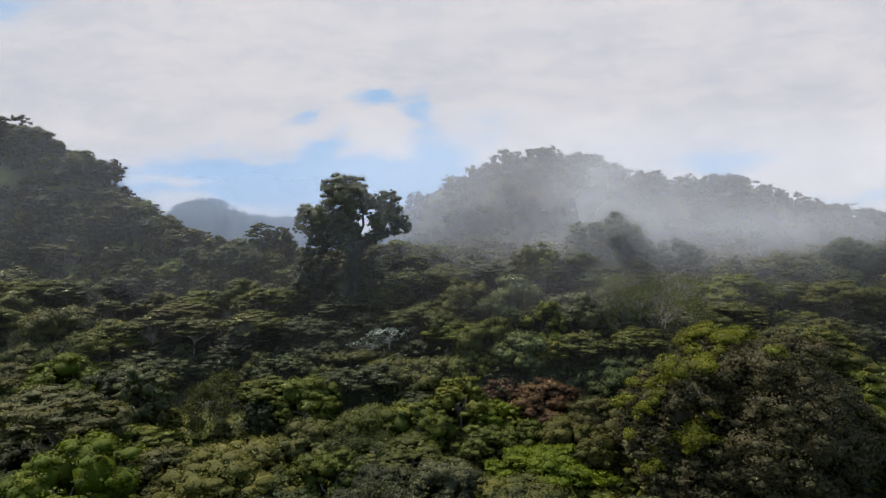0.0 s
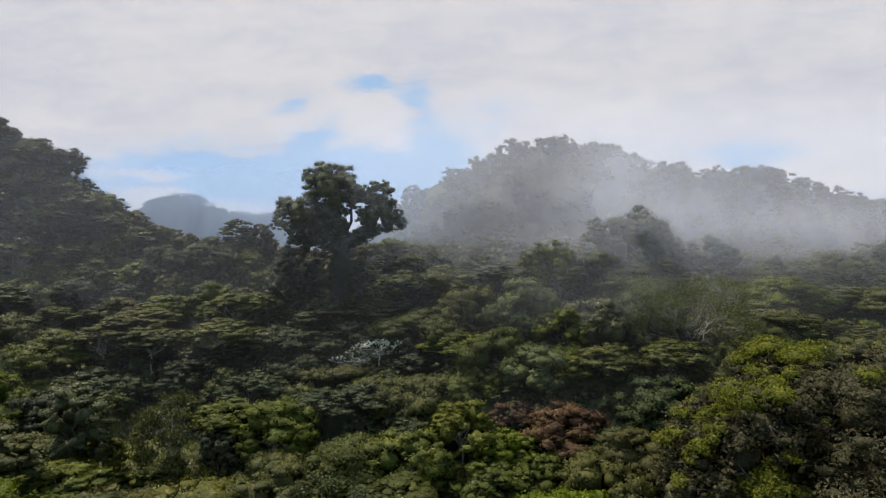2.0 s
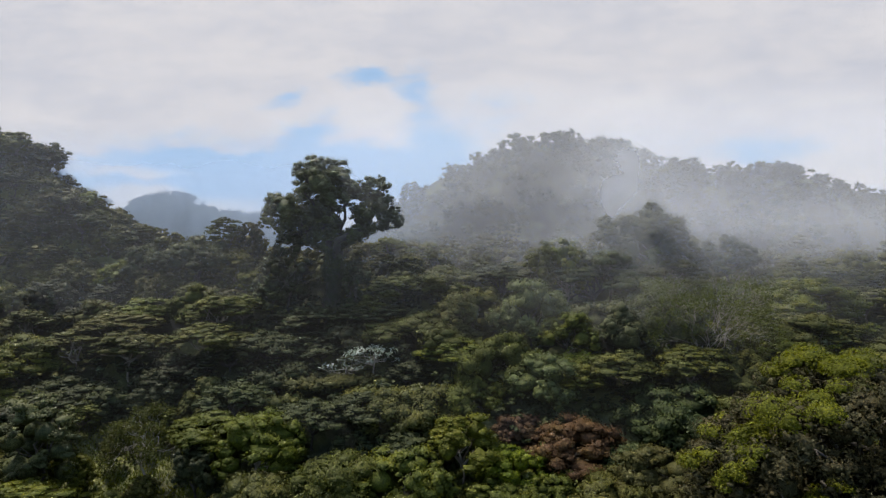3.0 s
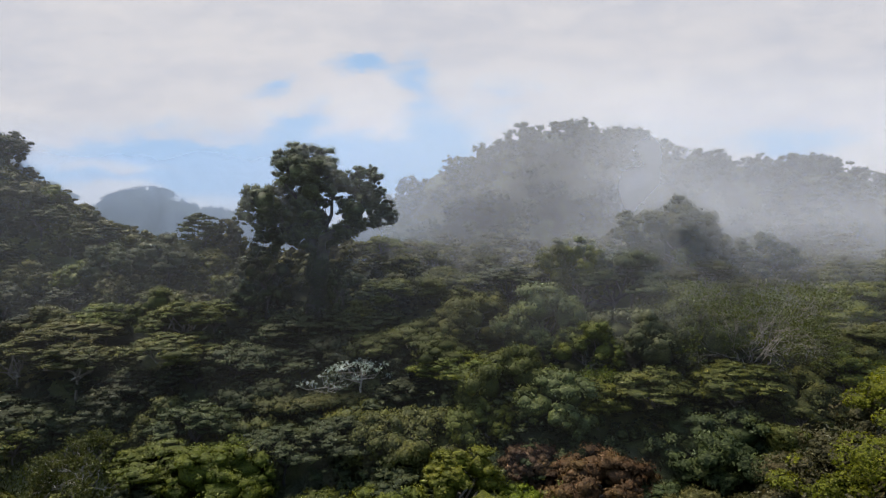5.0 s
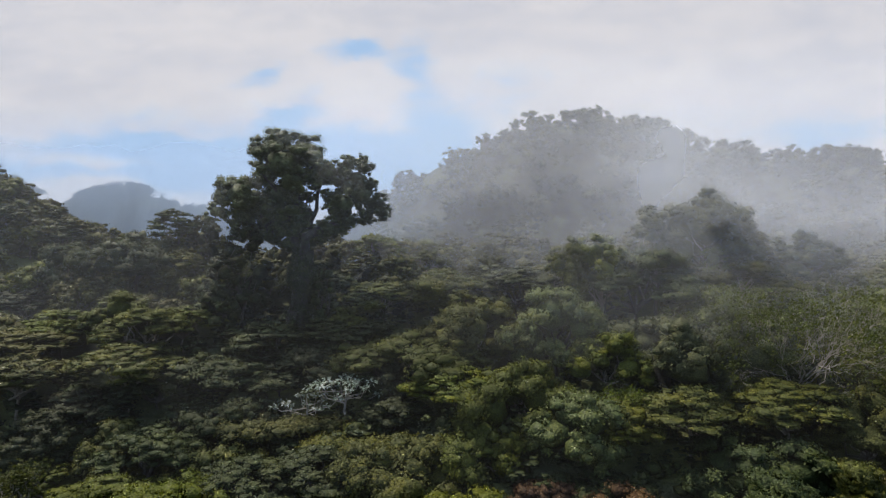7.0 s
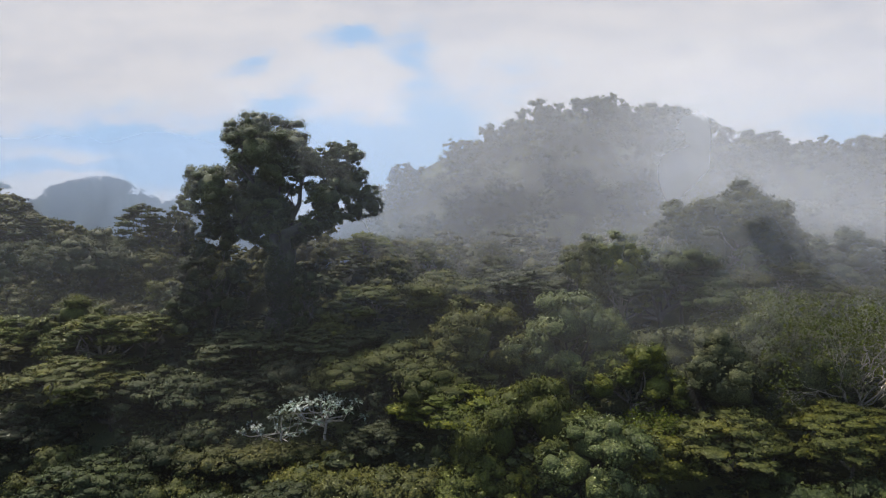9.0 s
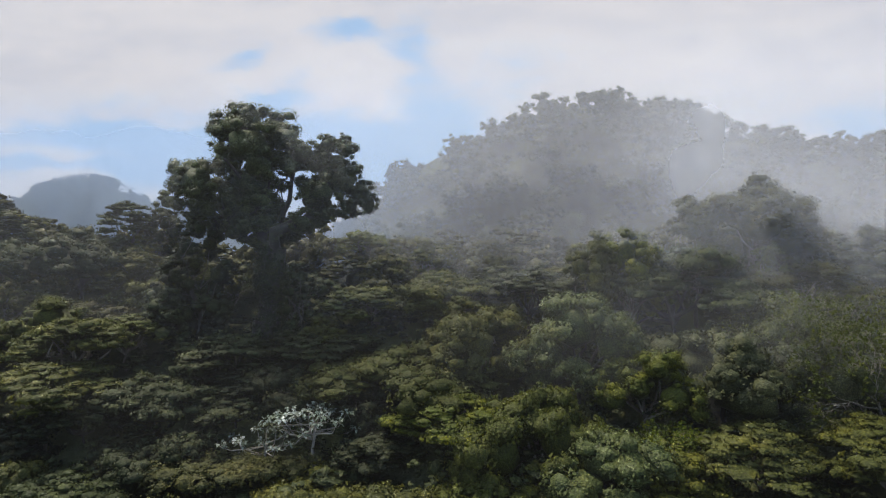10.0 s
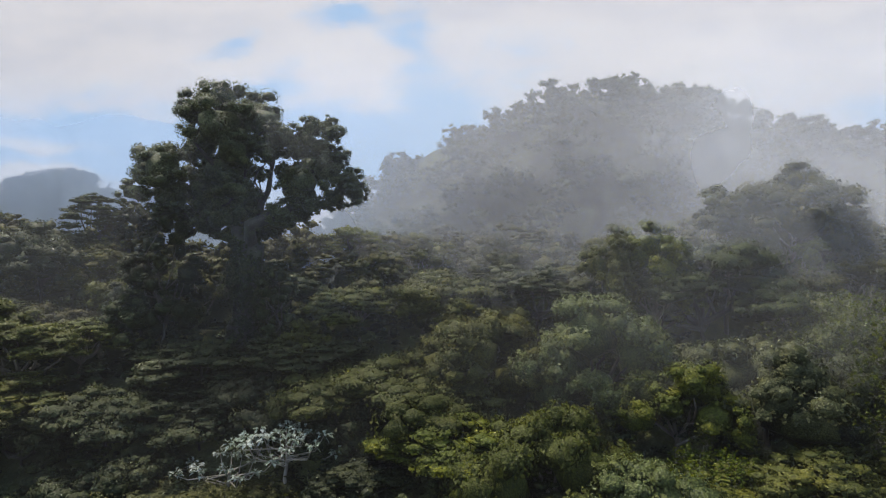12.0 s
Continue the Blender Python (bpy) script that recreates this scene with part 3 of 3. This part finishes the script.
# ---- single trees with a build of their own ----
def giant_tree():
    """The tall spreading tree that stands above the canopy: forked trunk, three masses of foliage and a gap of sky."""
    r = np.random.default_rng(21)
    x, y = -21.7, 143.5
    base = float(ground(x, y))
    root = new("emergent_tree")
    root.location = (x, y, base)
    # clumps: across, height above 29 m, radius, depth
    masses = [(-3, 27.2, 2.6, 0), (-0.2, 26.2, 2.7, 2), (-5.6, 25.4, 2.3, -1), (2.0, 24.6, 2.1, 0), (-2.2, 23.4, 3.4, -2), (1.6, 22.2, 2.7, 2), (-6.0, 22.0, 2.7, 1), (4.2, 22.6, 1.9, 0), (5.6, 21.2, 1.5, 1), (2.8, 20.6, 1.4, -1), (0.8, 18.6, 1.2, 1), (0.9, 12.8, 1.7, 0), (2.5, 12.8, 1.4, 1), (4.0, 13.0, 1.5, 0), (0.2, 15.2, 1.7, 1), (-2, 11.4, 1.6, 0), (6.6, 16.2, 1.6, 1), (4.9, 18.8, 1.2, 0), (5.2, 17.4, 1.3, -1),
              (-10.6, 19.8, 2.5, 0), (-12.4, 18.6, 1.9, 1), (-8.4, 18.6, 2.8, -2), (-6.2, 18.0, 2.8, 2), (-2.6, 18.6, 3.0, 0), (-0.6, 20.6, 2.3, -2), (-3.6, 15.4, 2.6, 1), (-0.8, 16.4, 2.0, -1),
              (7.4, 23.8, 1.4, 0), (8.8, 24.4, 1.3, 1), (10.2, 23.0, 1.2, -1), (6.4, 22.6, 1.4, 1), (8.6, 21.6, 1.5, 0), (7.6, 19.6, 2.1, 1), (9.4, 19.0, 2.2, 0), (11.5, 17.6, 2.0, 1), (10.6, 20.4, 1.4, 0),
              (7.0, 17.4, 2.2, -1), (12.8, 16.2, 1.4, 0), (5.4, 16.4, 1.8, 0), (10.0, 15.8, 1.6, 1), (7.6, 14.8, 1.5, 0), (4.4, 13.6, 1.6, -1), (-8.8, 15.6, 2.3, 0), (-12.4, 16.2, 1.6, -1),
              (-10.8, 14.4, 1.5, 1), (-5, 16.5, 2.6, 0), (-7.6, 13.4, 2.0, 1), (-2.8, 13.0, 1.7, -1), (5.8, 13.8, 1.4, 1), (-0.2, 13.6, 1.5, -1), (-5, 12.4, 1.6, 0), (-9.6, 12.6, 1.4, 0), (2.6, 11.8, 1.1, 1)]
    C = np.array([(a, d * 1.4, 29 - base + h) for a, h, q, d in masses])
    R = np.array([(q * 1.08, q * 1.2, q * 0.92) for a, h, q, d in masses])
    # each mass carries small cushions of leaves, those on its upper side the largest
    per = 22
    e = unit(r.normal(size=(len(C) * per, 3)) + np.array([0, 0, 0.25]))
    own = np.repeat(np.arange(len(C)), per)
    at = C[own] + e * R[own] * r.uniform(0.72, 1.06, (len(e), 1))
    q = R[own][:, 0] * r.uniform(0.2, 0.42, len(e))
    crown = cushion_mesh("giant_crown", at, np.stack([q, q, q * 0.75], 1), unit(e + np.array([0, 0, 0.2])), 46000, 0.28, r, [LEAF["emergent"]], low=-0.8, inner=(C, R * 0.62))
    part("crown", crown, root)
    z0 = 29 - base
    fork = np.array([0.6, 0, z0 + 10.5])
    trunk = [((np.array([-0.2, 0, -1]), np.array([-0.3, 0, 3]), np.array([0.0, 0.2, z0 + 2]), fork), (2.1, 1.7, 1.45, 1.5))]
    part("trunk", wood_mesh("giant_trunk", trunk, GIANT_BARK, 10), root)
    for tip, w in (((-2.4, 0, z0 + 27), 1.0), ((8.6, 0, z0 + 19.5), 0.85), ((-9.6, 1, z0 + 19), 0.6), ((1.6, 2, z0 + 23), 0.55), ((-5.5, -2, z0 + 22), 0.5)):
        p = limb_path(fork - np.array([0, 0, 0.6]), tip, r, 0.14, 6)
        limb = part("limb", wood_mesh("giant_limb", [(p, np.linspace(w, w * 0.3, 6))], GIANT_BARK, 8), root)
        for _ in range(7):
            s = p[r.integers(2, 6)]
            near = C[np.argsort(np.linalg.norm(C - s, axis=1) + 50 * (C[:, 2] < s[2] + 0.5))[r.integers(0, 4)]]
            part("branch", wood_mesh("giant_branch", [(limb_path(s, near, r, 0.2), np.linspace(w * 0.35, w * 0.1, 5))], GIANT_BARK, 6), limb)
    v, q = [], []
    g, h = r.uniform(0, 6.28, 5200), r.random(5200) ** 0.8 * (z0 + 12)
    q0 = 1.75 + 0.5 * np.sin(h * 0.9) + r.normal(size=5200) * 0.25
    P = np.stack([np.cos(g) * q0 + 0.2, np.sin(g) * q0, h], 1)
    v, q = leaves(P, unit(P * np.array([1, 1, 0]) + r.normal(size=P.shape) * 0.5), 0.45, r)
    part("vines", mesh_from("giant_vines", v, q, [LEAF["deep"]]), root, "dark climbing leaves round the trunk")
    tagged(root, "tall dark spreading tree rising above the canopy, trunk forked", "tree")


def tufted_tree(x, y, top, rad):
    """Broad rounded tree with sunlight coloured into its rim tufts, over brown inner twigs."""
    r = np.random.default_rng(5)
    base = float(ground(x, y))
    high = top - base
    root = new("broad_tree")
    root.location = (x, y, base)
    lime, brown, bough, tips = ([], [], []), ([], [], []), ([], []), []
    for dx, dy, dz, rr, deep in ((0, 0, 0, 0.74, 0.62), (-0.54, -0.05, -0.2, 0.42, 0.5), (0.55, 0.0, -0.22, 0.44, 0.5), (-0.74, -0.2, -0.42, 0.28, 0.32), (0.12, -0.3, -0.3, 0.62, 0.5),
                                 (-0.66, -0.35, -0.6, 0.28, 0.28), (0.8, -0.2, -0.46, 0.26, 0.32), (-0.35, -0.36, -0.46, 0.36, 0.36)):
        deep *= high
        at = np.array([dx * rad, dy * rad, high * (1 + dz) - deep])
        C, S, way, (B, W) = crown_form("dome", rr * rad, deep, r, int(10 + 16 * rr), 15)
        S = S * (0.75 if rr > 0.5 else 0.9)
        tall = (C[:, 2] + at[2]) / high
        # sunlight by colour: lime on cushions facing up and left, brown elsewhere
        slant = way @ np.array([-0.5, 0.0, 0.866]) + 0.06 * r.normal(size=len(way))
        sun_side = ((tall > 0.84) & (slant > 0.84)) | (slant > (0.9 if dx < -0.3 else 0.97 if dy > -0.25 else 2))
        for pick, lot in ((sun_side, lime), (~sun_side, brown)):
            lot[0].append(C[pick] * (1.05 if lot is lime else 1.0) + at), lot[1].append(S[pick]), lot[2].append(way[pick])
        bough[0].append(B + at), bough[1].append(W * 0.45)
        tips.append(C[::3] + at)
    join = [np.concatenate(q) for q in lime]
    part("crown", cushion_mesh("tuft_crown", *join, 16000, 0.34, r, [LEAF["lime"]], shrink=0.6), root, "leaf tufts coloured bright green as if sunlit")
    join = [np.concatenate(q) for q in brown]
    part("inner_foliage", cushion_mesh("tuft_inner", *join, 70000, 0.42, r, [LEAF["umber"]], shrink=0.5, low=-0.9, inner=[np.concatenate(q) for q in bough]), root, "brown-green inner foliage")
    C = np.concatenate(tips)
    limbs = [(limb_path((0, 0, -0.5), (0.2, 0, high * 0.45), r, 0.06), np.linspace(0.9, 0.6, 5))]
    for c in C[:: max(1, len(C) // 90)]:
        limbs.append((limb_path((0.2, 0, high * r.uniform(0.2, 0.45)), c, r, 0.2), np.linspace(0.3, 0.06, 5)))
    part("trunk", wood_mesh("tuft_trunk", limbs, DARK_BARK, 6), root)
    tagged(root, "broad rounded tree with sunlit-green rim tufts and brown inner twigs", "tree")


def bare_tree(x, y, top, rad, seed=14, sprays=6):
    """Pale branching tree that has lost most of its leaves."""
    r = np.random.default_rng(seed)
    base = float(ground(x, y))
    high = top - base
    root = new("sparse_tree")
    root.location = (x, y, base)
    limbs, tips = branching(np.array([0, 0, -0.5]), np.array([0, 0, 1.0]), high * 0.22, 0.018 * rad + 0.03, 0, r)
    part("trunk", wood_mesh("bare_trunk", limbs, BARK, 7), root, "pale grey trunk")
    fork = limbs[0][0][-1]
    for k in range(13):
        g = k * 0.4834 + r.uniform(-0.2, 0.2)
        w = unit(np.array([math.cos(g), math.sin(g), r.uniform(0.55, 1.5)]))
        p, q = branching(fork - np.array([0, 0, r.uniform(0, 1.5)]), w, rad * 0.45, 0.0078 * rad + 0.012, 5, r, 0.44, 3)
        part("limb", wood_mesh("bare_limb", p, PALE_BARK, 3), root, "pale grey forking bare limb")
        tips += q
    T = np.array(tips)
    T[:, 2] = np.minimum(T[:, 2], high + r.normal(size=len(T)) * 0.4)
    keep = T[r.random(len(T)) < 0.7]
    P = np.repeat(keep, sprays, 0) + r.normal(size=(len(keep) * sprays, 3)) * 0.035 * rad
    v, q = leaves(P, unit(r.normal(size=P.shape) + np.array([0, 0, 0.8])), 0.33, r)
    part("crown", mesh_from("bare_crown", v, q, [LEAF["bright"]]), root, "thin scattered olive leaves")
    tagged(root, "pale grey branching tree with only thin scattered leaves", "tree")


def silver_tree(x, y, top, arms, seed):
    """Slender tree with umbrella rosettes of large silvery leaves."""
    r = np.random.default_rng(seed)
    base = float(ground(x, y))
    high = top - base
    root = new("silver_leaved_tree")
    root.location = (x, y, base)
    limbs = [(limb_path((0, 0, -0.4), (0, 0, high * 0.72), r, 0.04), np.linspace(0.2, 0.13, 5))]
    lv, lq, k = [], [], 0
    for i in range(arms):
        g = i * 2.4
        q = math.sqrt((i + 0.6) / arms)
        tip = np.array([math.cos(g) * q * 4.6, math.sin(g) * q * 3.5, high * (1.0 - 0.34 * q * r.uniform(0.3, 1.3))])
        start = np.array([0, 0, high * r.uniform(0.45, 0.72)])
        mid = np.array([tip[0] * 0.75, tip[1] * 0.75, start[2] * 0.55 + tip[2] * 0.45 - 0.3])
        limbs.append(((start, mid, tip), (0.06, 0.045, 0.03)))
        for _ in range(15):
            w = unit(np.array([r.normal(), r.normal(), r.uniform(-0.5, 0.6)]))
            s = r.uniform(0.3, 0.6)
            b = unit(np.cross(w, (0, 0, 1.0))) * s * 0.32
            p = tip + w * r.uniform(0.05, 0.4)
            lv += [p, p + w * s * 0.55 + b + (0, 0, 0.08), p + w * s - (0, 0, 0.12), p + w * s * 0.55 - b + (0, 0, 0.08)]
            lq.append((k, k + 1, k + 2, k + 3))
            k += 4
    part("trunk", wood_mesh("silver_trunk", limbs, PALE_BARK, 6), root)
    part("crown", mesh_from("silver_crown", lv, lq, [LEAF["silver"]]), root, "large silvery leaves in rosettes")
    tagged(root, "slender tree with umbrella rosettes of large silvery leaves", "tree")


giant_tree()
tufted_tree(44, 87, 29.4, 19)
bare_tree(44, 126, 34, 13)
bare_tree(21.5, 121, 26.4, 4.6, 5, 2)
silver_tree(-11.2, 125.5, 23.4, 26, 2)
silver_tree(-15.8, 125, 21.2, 13, 3)
tree("vine_tall", -29.5, 141, 43.5, 4.0, 0)
tree("vine_tall", -33.5, 143, 40.5, 3.6, 1)
tree("vine_tall", -17.6, 141, 37.5, 2.4, 2)
tree("bright_open", -41, 107, 20.5, 7.3, 1)
for x, y, top, rad in ((-50, 106, 11.6, 3.0), (-37, 112, 14, 2.6), (-44, 117, 15.6, 3.4), (-35, 116.5, 15.4, 3.0), (-55, 116, 16.5, 3.8), (-47, 111, 11.8, 1.8), (-39, 103.5, 9.5, 2.2), (-58, 110, 13.5, 3.2)):
    tree("gold_dome" if rad < 3.1 else "olive_dome", x, y, top, rad, int(x) % 3)


# ---- tree crowns on the steep hillside ----
def hillside():
    r = np.random.default_rng(8)
    taken = []
    for _ in range(5000):
        y = r.uniform(148, 167)
        x = r.uniform(-136, -58)
        z = float(ground(x, y))
        if z < 37 or any((x - a) ** 2 + 2.0 * (y - b) ** 2 < 26 for a, b in taken):
            continue
        rad = r.uniform(3.2, 5.2)
        tree(("deep_dome", "deep_tier", "olive_dome", "olive_tier")[r.integers(4)], x, y, z + rad * r.uniform(1.25, 1.7), rad, int(r.integers(3)))
        taken.append((x, y))
        if len(taken) >= 85:
            break


hillside()


# ---- the canopy between them ----
def canopy():
    r = np.random.default_rng(3)
    mix = ["olive_dome", "olive_tier", "olive_tier", "deep_tier", "deep_dome", "olive_dome", "bright_tier", "grey_dome", "gold_dome"]
    count = 0
    for _ in range(9000):
        y = r.uniform(62, 151)
        x = r.uniform(-1, 1) * (0.80 * y + 14)
        rad = np.interp(y, (62, 105, 130, 150, 158), (8.5, 7.2, 6.0, 4.8, 4.4)) * r.uniform(0.75, 1.3)
        if any((x - a) ** 2 + (y - b) ** 2 < (c + rad * 0.54) ** 2 for a, b, c in spots):
            continue
        top = float(ground(x, y)) + np.interp(y, (62, 100, 140), (7.5, 8.0, 8.6)) * r.uniform(0.62, 1.2)
        # cloud shade left of centre, put in as darker-leaved trees
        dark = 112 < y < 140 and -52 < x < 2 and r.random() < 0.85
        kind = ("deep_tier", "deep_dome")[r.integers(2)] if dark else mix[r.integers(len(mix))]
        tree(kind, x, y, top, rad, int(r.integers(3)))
        spots.append((x, y, rad * 0.54))
        count += 1
        if count >= 230:
            break


canopy()

def off_clearing(x, y):
    return (np.abs(x) < 0.8 * y + 14) & ~((np.abs(x + 46) < 16) & (np.abs(y - 111) < 8))


woods("undergrowth", "shrubs and saplings filling the forest floor", (-122, 122, 104, 150, off_clearing), 460, 3.4, 4.6, "deep", 0.55, 70, 4, 4)
woods("thicket", "low shrubs under the nearer trees", (-100, 100, 60, 106, off_clearing), 320, 4.0, 4.2, "olive", 0.55, 80, 4, 4)


def grass():
    """Long grass over the small clearing."""
    r = np.random.default_rng(31)
    n = 9000
    x, y = -46 + 15 * r.uniform(-1, 1, n), 111 + 8 * r.uniform(-1, 1, n)
    p = np.stack([x, y, ground(x, y)], 1)
    lean = r.normal(size=(n, 3)) * np.array([0.22, 0.22, 0]) + np.array([0, 0, 1]) * r.uniform(0.2, 0.55, (n, 1))
    g = r.uniform(0, 6.28, n)
    side = np.stack([np.cos(g), np.sin(g), 0 * g], 1) * 0.09
    v = np.stack([p - side, p + side, p + lean + side * 0.3, p + lean - side * 0.3], 1).reshape(-1, 3)
    tagged(new("grass", mesh_from("grass", v, np.arange(4 * n).reshape(n, 4), [LEAF["grass"]])), "long yellow-green grass in a small clearing", "grass", kind="stuff")


grass()


# ---- mist, air haze and a sun shaft ----
def mist(y, tint, base, blobs, span=(-240, 240), seed=0.0, fade=(60, 84)):
    """A thin upright sheet for mist and for air haze: see-through, lit by sun and sky."""
    n = Nodes("mist")
    co = n.node("ShaderNodeTexCoord").outputs["Object"]
    sep = n.node("ShaderNodeSeparateXYZ", {0: co})
    x, z = sep.outputs[0], sep.outputs[2]
    mv = n.node("ShaderNodeMapping", {"Vector": co, "Location": (seed * 17, seed * 5, seed * 9)}).outputs[0]
    f = n.noise(mv, 0.06, 5.0, 0.55, 0.8)
    xx = n.m("ADD", x, n.m("MULTIPLY_ADD", f, 16, -8))
    zz = n.m("ADD", z, n.m("MULTIPLY_ADD", n.noise(mv, 0.09, 4.0), 10, -5))
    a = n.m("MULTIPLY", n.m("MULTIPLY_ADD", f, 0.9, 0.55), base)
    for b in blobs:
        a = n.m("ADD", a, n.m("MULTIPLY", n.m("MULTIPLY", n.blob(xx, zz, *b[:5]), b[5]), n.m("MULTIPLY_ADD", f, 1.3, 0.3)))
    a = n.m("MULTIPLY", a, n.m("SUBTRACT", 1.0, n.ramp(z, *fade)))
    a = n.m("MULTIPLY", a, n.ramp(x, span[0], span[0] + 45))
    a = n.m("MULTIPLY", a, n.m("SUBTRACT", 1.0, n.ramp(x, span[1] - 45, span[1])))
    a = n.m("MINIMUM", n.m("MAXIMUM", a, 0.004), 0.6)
    d = n.node("ShaderNodeBsdfDiffuse", {"Color": tint})
    t = n.node("ShaderNodeBsdfTranslucent", {"Color": tint})
    body = n.node("ShaderNodeMixShader", {0: 0.72, 1: d.outputs[0], 2: t.outputs[0]})
    mat = n.done(n.node("ShaderNodeMixShader", {0: a, 1: n.node("ShaderNodeBsdfTransparent").outputs[0], 2: body.outputs[0]}).outputs[0])
    u, w = np.linspace(-250, 250, 31), np.linspace(5, 150, 9)
    U, W = np.meshgrid(u, w)
    v = np.stack([U, y + 1.5 * np.sin(U * 0.05 + seed) + 0.02 * W, W], -1).reshape(-1, 3)
    i = (np.arange(8)[:, None] * 31 + np.arange(30)[None]).ravel()
    tagged(new("mist_bank", mesh_from("mist_bank", v, np.stack([i, i + 1, i + 32, i + 31], 1), [mat], soft=True)),
           "thin veil of pale mist and added air haze before the hills", "mist", kind="stuff")


WHITE, PALE, BLUE_HAZE = (0.88, 0.91, 1.0), (0.79, 0.86, 1.0), (0.52, 0.69, 1.0)
# faint veils added as haze to lighten dark canopy, tall tree and left hill
mist(109, WHITE, 0.005, (), seed=5.0)
mist(123, WHITE, 0.006, ((42, 34, 28, 9, 0, 0.042), (26, 40, 12, 12, 0.2, 0.02)), seed=1.0)
mist(138, PALE, 0.024, ((40, 44, 26, 10, 0.1, 0.09), (80, 42, 32, 6, 0.05, 0.09), (-22, 46, 14, 12, 0, 0.02), (-105, 56, 38, 20, 0, 0.035)), seed=2.0)
mist(151, WHITE, 0.07, ((79, 44, 34, 6, 0.05, 0.09), (45, 46, 16, 7, 0.2, 0.08)), (-40, 240), seed=3.0)
# narrow slanted blob draws the sun shaft as thicker mist, wide ones its glow
mist(160, PALE, 0.10, ((42, 56, 5, 17, -0.25, 0.11), (46, 58, 17, 17, 0.1, 0.09), (84, 47, 36, 7, -0.1, 0.09)), (-60, 240), seed=6.0)
mist(169, PALE, 0.15, ((39, 62, 15, 16, 0.1, 0.13),), (-60, 240), seed=7.0)
# blue-tinted sheet that colours the far hill with distance haze
mist(167, BLUE_HAZE, 0.44, (), (-260, 12), seed=4.0, fade=(54, 72))
